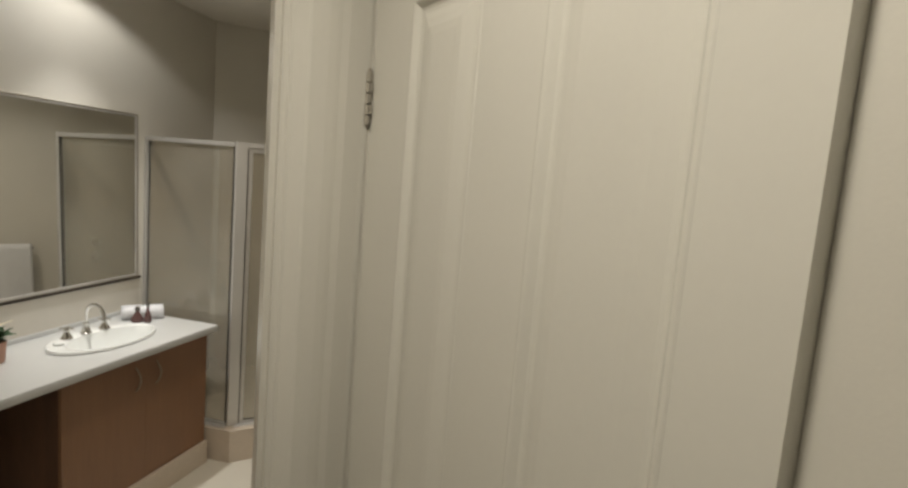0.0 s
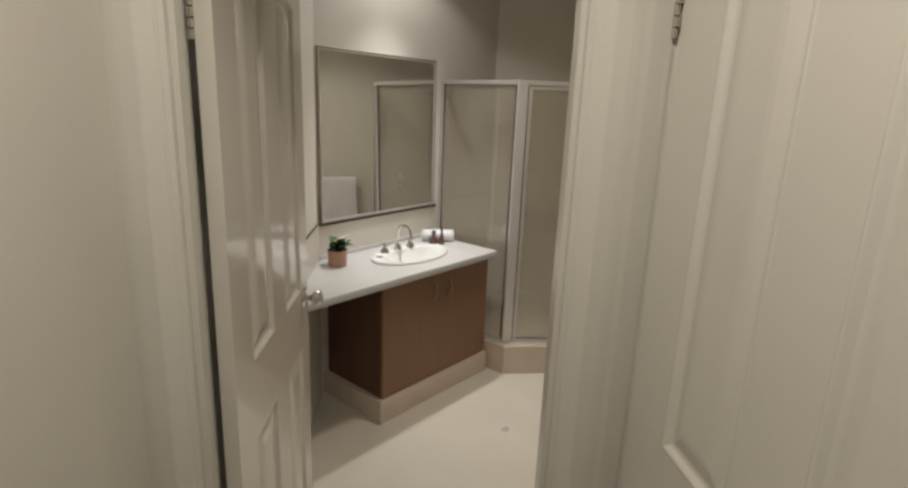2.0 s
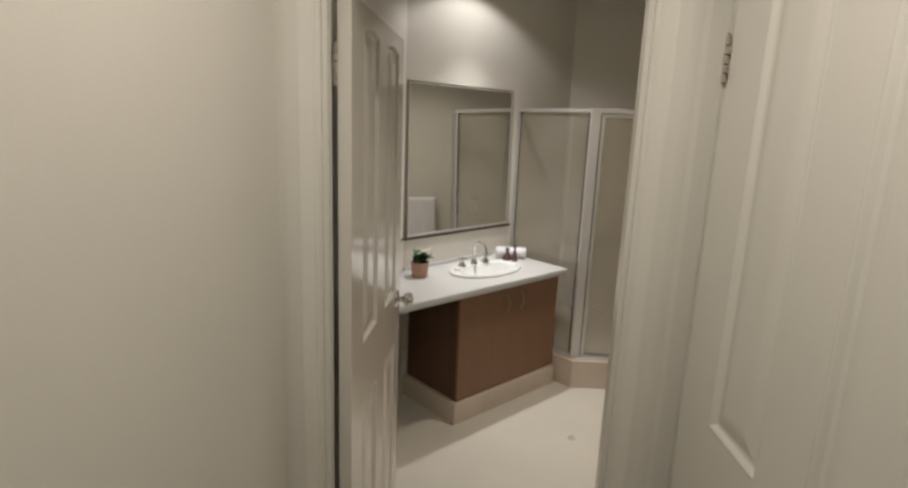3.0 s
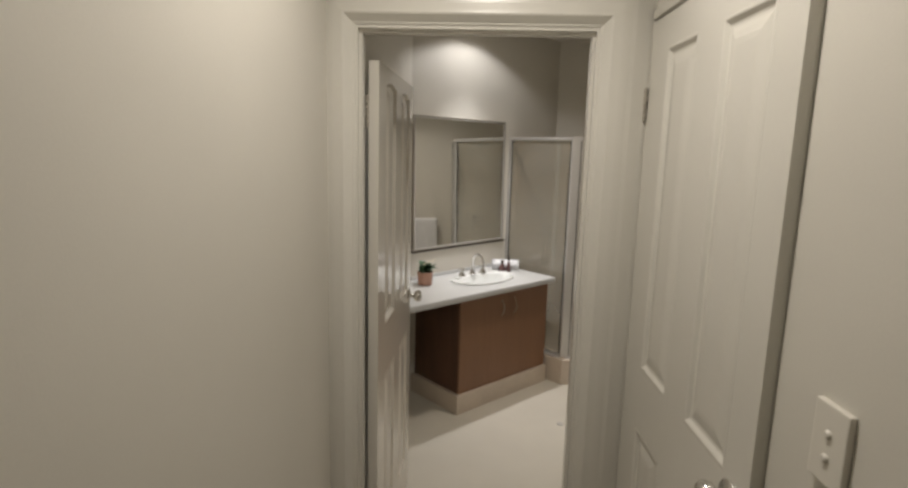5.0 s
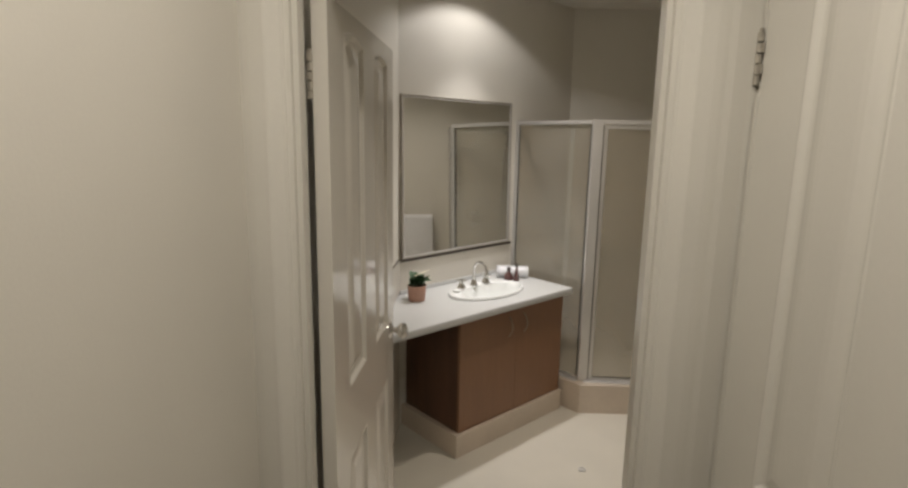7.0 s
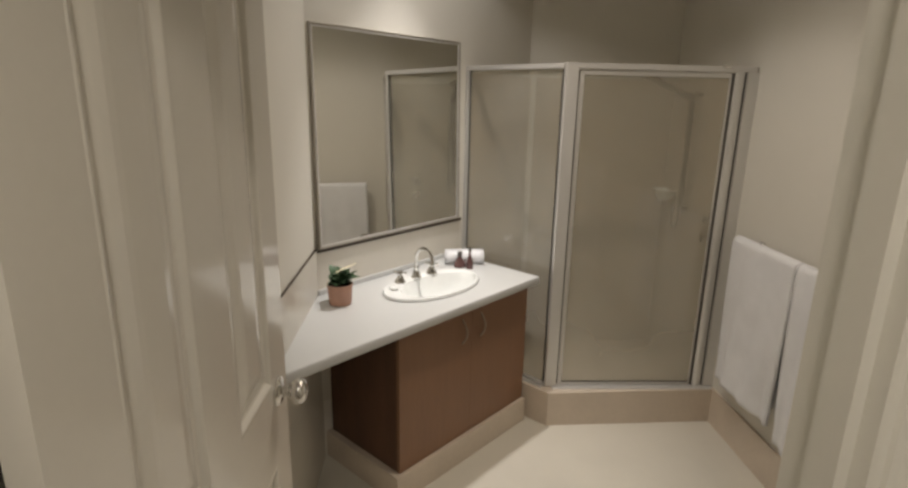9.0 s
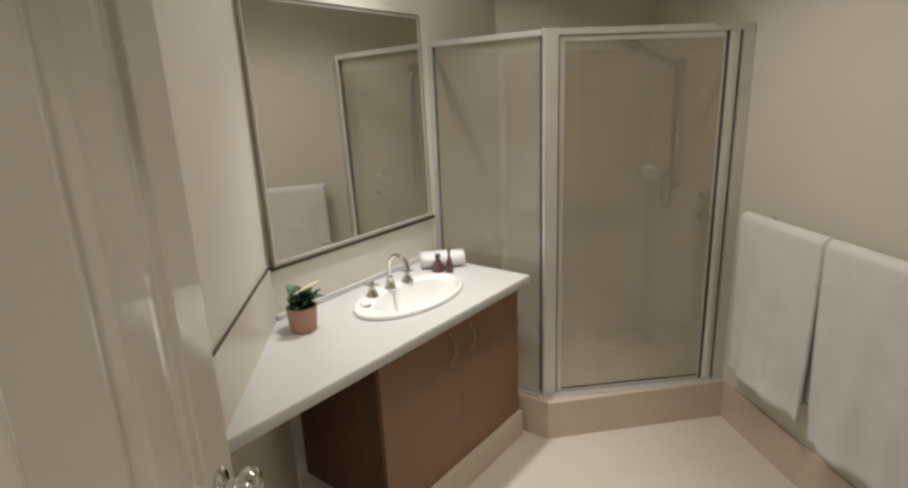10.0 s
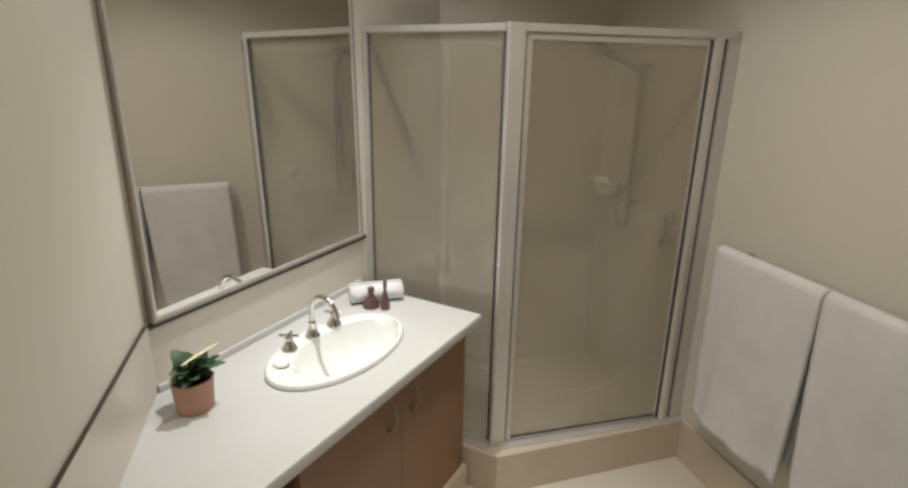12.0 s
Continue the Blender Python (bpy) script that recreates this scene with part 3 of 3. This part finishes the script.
pane_door = rail("shower_door", along(B, C, D0 + 0.02), along(B, C, D1 - 0.004), 0, Z0 + 0.012, Z1 - 0.018, 0.006, GLASS)
pane_door.visible_shadow = False
for a, b, z0, z1 in ((D0, D0 + 0.022, Z0, Z1), (D1 - 0.008, D1, Z0, Z1), (D0 + 0.022, D1 - 0.008, Z0, Z0 + 0.016), (D0 + 0.022, D1 - 0.008, Z1 - 0.022, Z1)):
    rail("door_frame_bar", along(B, C, a), along(B, C, b), 0, z0, z1, 0.015, parent=pane_door)
rail("seal_and_shade_strip", along(B, C, D0 + 0.022), along(B, C, D1 - 0.009), 0, Z0 + 0.016, Z0 + 0.022, 0.016, SEAL)
# dark strip standing in for the deep shadow on the door's right bar
rail("seal_and_shade_strip", along(B, C, D1 + 0.001), along(B, C, W0 + 0.001), 0, Z0, Z1, 0.016, SEAL)
rail("seal_and_shade_strip", along(B, C, D0 - 0.009), along(B, C, D0 - 0.001), 0, Z0, Z1, 0.014, SEAL)
rail("seal_and_shade_strip", along(A, B, 0.022), along(A, B, 0.027), 0, HZ + 0.022, SZ - 0.026, 0.014, SEAL)

bm = bmesh.new()
pp, pq = along(B, C, L - 0.175), along(B, C, L - 0.135)
nn = NN * 0.02
add_prism(bm, [tuple(pp - nn), tuple(pq - nn), tuple(pq + nn * 0.5), tuple(pp + nn * 0.5)], SZ - 0.006, SZ + 0.005)
part("pivot_plate", bm, CHROME, screen, "small dark chrome pivot plate")

# ---- towels on their rail ----
RAILV, RAILZ = VB - 0.07, 1.068
tr = thing("towel_rail", "round chrome towel rail on the cream wall", "towel rail", HALL)
bm = bmesh.new()
add_tube(bm, [(RAILV, 2.6, RAILZ), (RAILV, 3.755, RAILZ)], 0.009, 14)
part("bar", bm, CHROME, tr, smooth=True)
for u in (2.70, 3.66):
    bm = bmesh.new()
    add_tube(bm, [(RAILV, u, RAILZ), (VB - 0.012, u, RAILZ), (VB - 0.011, u, RAILZ), (VB, u, RAILZ)], 0.01, 14, radii=[0.012, 0.012, 0.022, 0.022])
    part("bracket", bm, CHROME, tr, smooth=True)


def towel(u0, u1, bottom, back_bottom, seed, slant, label, lean=0.0):
    """A towel folded over the rail: outer face towards the room."""
    rnd = random.Random(seed)
    ph = [rnd.uniform(0, 6) for _ in range(4)]
    nu, path = 26, []
    r = 0.024
    for i in range(40):
        path.append((-r, bottom + (RAILZ - bottom) * i / 39))
    for i in range(1, 8):
        a = math.pi * i / 8
        path.append((-r * math.cos(a), RAILZ + r * math.sin(a)))
    for i in range(22):
        path.append((r, RAILZ + (back_bottom - RAILZ) * i / 21))
    bm = bmesh.new()
    grid = []
    for i in range(nu + 1):
        k = i / nu
        row = []
        for dv, z in path:
            drop = max(0, (RAILZ - z) / (RAILZ - bottom))
            wav = 0.012 * math.sin(k * 7 + ph[0]) + 0.009 * math.sin(k * 15 + ph[1] + z * 3) + 0.003 * math.sin(k * 34 + ph[3] + z * 5)
            flare = (k - 0.5) * 0.012 * drop - slant * k * drop ** 1.3 + lean * (1 - k) * drop ** 1.2
            hem = 0.0025 if dv < 0 and 0.055 < z - bottom < 0.10 else 0.0
            row.append(bm.verts.new((RAILV + dv + hem + (wav * drop if dv < 0 else wav * 0.3 * drop), u0 + (u1 - u0) * k + flare, z + 0.006 * drop * math.sin(k * 5 + ph[2]))))
        grid.append(row)
    for a, b in zip(grid, grid[1:]):
        for j in range(len(path) - 1):
            bm.faces.new((a[j], a[j + 1], b[j + 1], b[j]))
    ob = part("towel", bm, TOWEL, None, label, smooth=True, m=HALL)
    sol = ob.modifiers.new("thick", "SOLIDIFY")
    sol.thickness, sol.offset = 0.015, 0.0
    return tagged(ob, category="towel", group="towels on the rail")


towel(3.272, 3.745, 0.345, 0.42, 1, 0.0, "white terry towel folded over the chrome rail beside the shower", 0.035)
towel(2.80, 3.264, 0.315, 0.42, 2, 0.045, "white terry towel folded over the chrome rail, nearer the door")

# ---- things on the vanity ----
pot = thing("potted_plant", "small green plant in a terracotta pot on the white worktop", "potted plant", Matrix.Translation((-2.238, 2.695, CT)))
bm = bmesh.new()
add_lathe(bm, [(0, 0.001), (0.045, 0.001), (0.048, 0.006), (0.054, 0.088), (0.055, 0.092), (0.051, 0.093), (0.049, 0.078), (0, 0.078)], 28)
part("pot", bm, TERRA, pot, smooth=True)
bm = bmesh.new()
add_lathe(bm, [(0, 0.076), (0.049, 0.076), (0.049, 0.081), (0, 0.085)], 20)
part("soil", bm, SOIL, pot, smooth=True)
rnd = random.Random(4)


def blade(bm, base, heading, lift, length, width, curl):
    n = 6
    rows = []
    for i in range(n + 1):
        k = i / n
        out = length * (k * math.cos(lift) + curl * k * k * 0.3)
        up = length * (k * math.sin(lift) - curl * k * k * 0.4)
        w = width * math.sin(math.pi * min(0.98, k * 0.9 + 0.08)) ** 0.8
        c = base + Vector((math.cos(heading) * out, math.sin(heading) * out, up))
        s = Vector((-math.sin(heading), math.cos(heading), 0)) * w / 2
        rows.append([bm.verts.new(c - s + Vector((0, 0, w * 0.18))), bm.verts.new(c), bm.verts.new(c + s + Vector((0, 0, w * 0.18)))])
    for a, b in zip(rows, rows[1:]):
        for j in range(2):
            bm.faces.new((a[j], a[j + 1], b[j + 1], b[j]))


for i in range(38):
    bm = bmesh.new()
    h = rnd.uniform(0, 6.28)
    blade(bm, Vector((rnd.uniform(-0.018, 0.018), rnd.uniform(-0.018, 0.018), 0.08 + rnd.uniform(0, 0.03))), h, rnd.uniform(0.35, 1.4), rnd.uniform(0.050, 0.088), rnd.uniform(0.034, 0.050), rnd.uniform(0.2, 1.0))
    part("leaf", bm, LEAF, pot, smooth=True)
bm = bmesh.new()
add_tube(bm, [(0, 0, 0.08), (0.004, -0.004, 0.12), (0.01, -0.02, 0.15)], 0.002, 6)
blade(bm, Vector((0.01, -0.03, 0.145)), 1.3, 0.35, 0.105, 0.015, 0.1)
part("flower", bm, CREAMLEAF, pot, "cream spathe flower", smooth=True)

roll = thing("rolled_towel", "rolled white face towel lying at the back of the worktop", "towel", Matrix.Translation((-2.262, 3.535, CT)) @ pose(0, 0, 0, 0, 0, 48))
bm = bmesh.new()
R0 = 0.04
spiral = []
for i in range(90):
    a = i / 89 * 2 * math.pi * 3.2
    r = 0.006 + (R0 - 0.009) * i / 89
    spiral.append((r * math.cos(a), R0 + r * math.sin(a)))
rows = [[bm.verts.new((-0.105 + 0.21 * k, y + 0.0, z)) for y, z in spiral] for k in [j / 6 for j in range(7)]]
for a, b in zip(rows, rows[1:]):
    for j in range(len(spiral) - 1):
        bm.faces.new((a[j], a[j + 1], b[j + 1], b[j]))
rt = part("roll", bm, TOWEL, roll, smooth=True)
sol = rt.modifiers.new("thick", "SOLIDIFY")
sol.thickness, sol.offset = 0.0085, 0.0


def bottle(x, y, fat, tall, label):
    root = thing("bottle", label, "bottle", Matrix.Translation((x, y, CT)), group="toiletry bottles by the basin")
    bm = bmesh.new()
    add_lathe(bm, [(0, 0), (fat, 0), (fat * 1.03, 0.004), (fat, tall * 0.25), (fat * 0.55, tall * 0.52), (fat * 0.32, tall * 0.66), (fat * 0.3, tall * 0.78), (0, tall * 0.78)], 22)
    part("body", bm, AMBER, root, smooth=True)
    bm = bmesh.new()
    add_lathe(bm, [(0, tall * 0.78), (fat * 0.42, tall * 0.78), (fat * 0.4, tall), (0, tall)], 18)
    part("cap", bm, SEAL, root, smooth=True)


bottle(-2.243, 3.478, 0.032, 0.082, "squat dark amber toiletry bottle beside the rolled towel")
bottle(-2.186, 3.492, 0.019, 0.118, "slim dark amber toiletry bottle beside the rolled towel")
soap = tagged(part("soap", (lambda b: (add_lathe(b, [(0, 0), (0.02, 0), (0.026, 0.006), (0.02, 0.013), (0, 0.015)], 20), b)[1])(bmesh.new()), CERAMIC, None, "small round white soap on the basin rim", smooth=True, m=Matrix.Translation((-2.19, 2.962, CT + 0.013))), category="soap")


# ---- shower fittings on the towel-side wall ----
sh = thing("shower_set", "chrome hand shower on a rail with a hose", "shower", HALL)
RV, RU, RZ = VB - 0.055, 4.44, (1.08, 1.78)
bm = bmesh.new()
add_tube(bm, [(RV, RU, RZ[0]), (RV, RU, RZ[1])], 0.012, 12)
for z in (RZ[0] + 0.02, RZ[1] - 0.02):
    add_tube(bm, [(VB - 0.008, RU, z), (RV, RU, z)], 0.012, 10)
part("rail", bm, NICKEL, sh, smooth=True)
bm = bmesh.new()
add_tube(bm, [(RV - 0.01, RU, RZ[1] - 0.04), (RV - 0.08, RU + 0.0, RZ[1] - 0.01), (RV - 0.22, RU, RZ[1] + 0.045)], 0.011, 12, radii=[0.022, 0.017, 0.018])
add_lathe(bm, [(0, 0.0), (0.052, 0.0), (0.056, 0.014), (0.025, 0.034), (0, 0.032)], 22, look((RV - 0.25, RU, RZ[1] + 0.05), (RV - 0.36, RU, 1.50)) @ pose(0, 0, 0))
part("shower_head", bm, NICKEL, sh, smooth=True)
bm = bmesh.new()
pts = [(RV - 0.02, RU - 0.015, RZ[1] - 0.05), (RV - 0.025, RU - 0.025, 1.55), (RV - 0.028, RU - 0.035, 1.30), (RV - 0.028, RU - 0.04, 1.14)]
for i in range(1, 12):
    a = math.pi * i / 12
    pts.append((RV - 0.024, RU + 0.010 - 0.05 * math.cos(a), 1.06 - 0.085 * math.sin(a)))
pts += [(RV - 0.015, RU + 0.062, 1.14), (VB - 0.02, RU + 0.066, 1.17), (VB - 0.008, RU + 0.066, 1.175)]
add_tube(bm, pts, 0.010, 8)
part("hose", bm, NICKEL, sh, smooth=True)
dish = thing("soap_dish", "white ceramic soap dish on the shower wall", "soap dish", HALL @ Matrix.Translation((VB - 0.008, 4.67, 1.165)) @ Matrix.Scale(1.2, 4))
bm = bmesh.new()
add_lathe(bm, [(0, -0.045), (0.06, -0.045), (0.085, 0.01), (0.078, 0.01), (0.056, -0.034), (0, -0.034)], 24, Matrix.Translation((-0.04, 0, 0)) @ Matrix.Diagonal((0.7, 1, 1, 1)))
part("dish", bm, CERAMIC, dish, smooth=True)
for u, z in ((4.14, 1.10), (4.14, 0.99)):
    t = thing("shower_tap", "chrome cross-head shower tap on the tiled wall", "tap", HALL @ Matrix.Translation((VB - 0.008, u, z)) @ pose(0, 0, 0, 0, -90, 0), group="shower taps")
    bm = bmesh.new()
    add_lathe(bm, [(0, 0), (0.03, 0), (0.028, 0.006), (0.014, 0.012), (0.012, 0.035), (0.016, 0.04), (0.01, 0.055), (0, 0.056)], 20)
    part("body", bm, CHROME, t, smooth=True)
    bm = bmesh.new()
    for a in (0.3, 0.3 + math.pi / 2):
        d = Vector((math.cos(a), math.sin(a), 0)) * 0.03
        c = Vector((0, 0, 0.045))
        add_tube(bm, [c - d, c - d * 0.8, c, c + d * 0.8, c + d], 0.005, 10, radii=[0.004, 0.0065, 0.004, 0.0065, 0.004])
    part("cross_handle", bm, CHROME, t, smooth=True)


# ---- downlights ----
def downlight(x, y):
    root = thing("downlight", "small recessed white ceiling downlight, lit", "ceiling light", Matrix.Translation((x, y, CEIL)), group="ceiling downlights")
    bm = bmesh.new()
    add_lathe(bm, [(0.036, -0.001), (0.036, -0.004), (0.048, -0.005), (0.052, -0.001), (0.052, 0.0)], 28)
    part("ring", bm, PLASTIC, root, smooth=True)
    bm = bmesh.new()
    add_lathe(bm, [(0, -0.002), (0.034, -0.002)], 24)
    part("lens", bm, GLOW, root)


downlight(-2.06, 3.20)
for v, u in ((1.28, 3.22), (0.70, 0.85)):
    place = P(v, u)
    downlight(place.x, place.y)
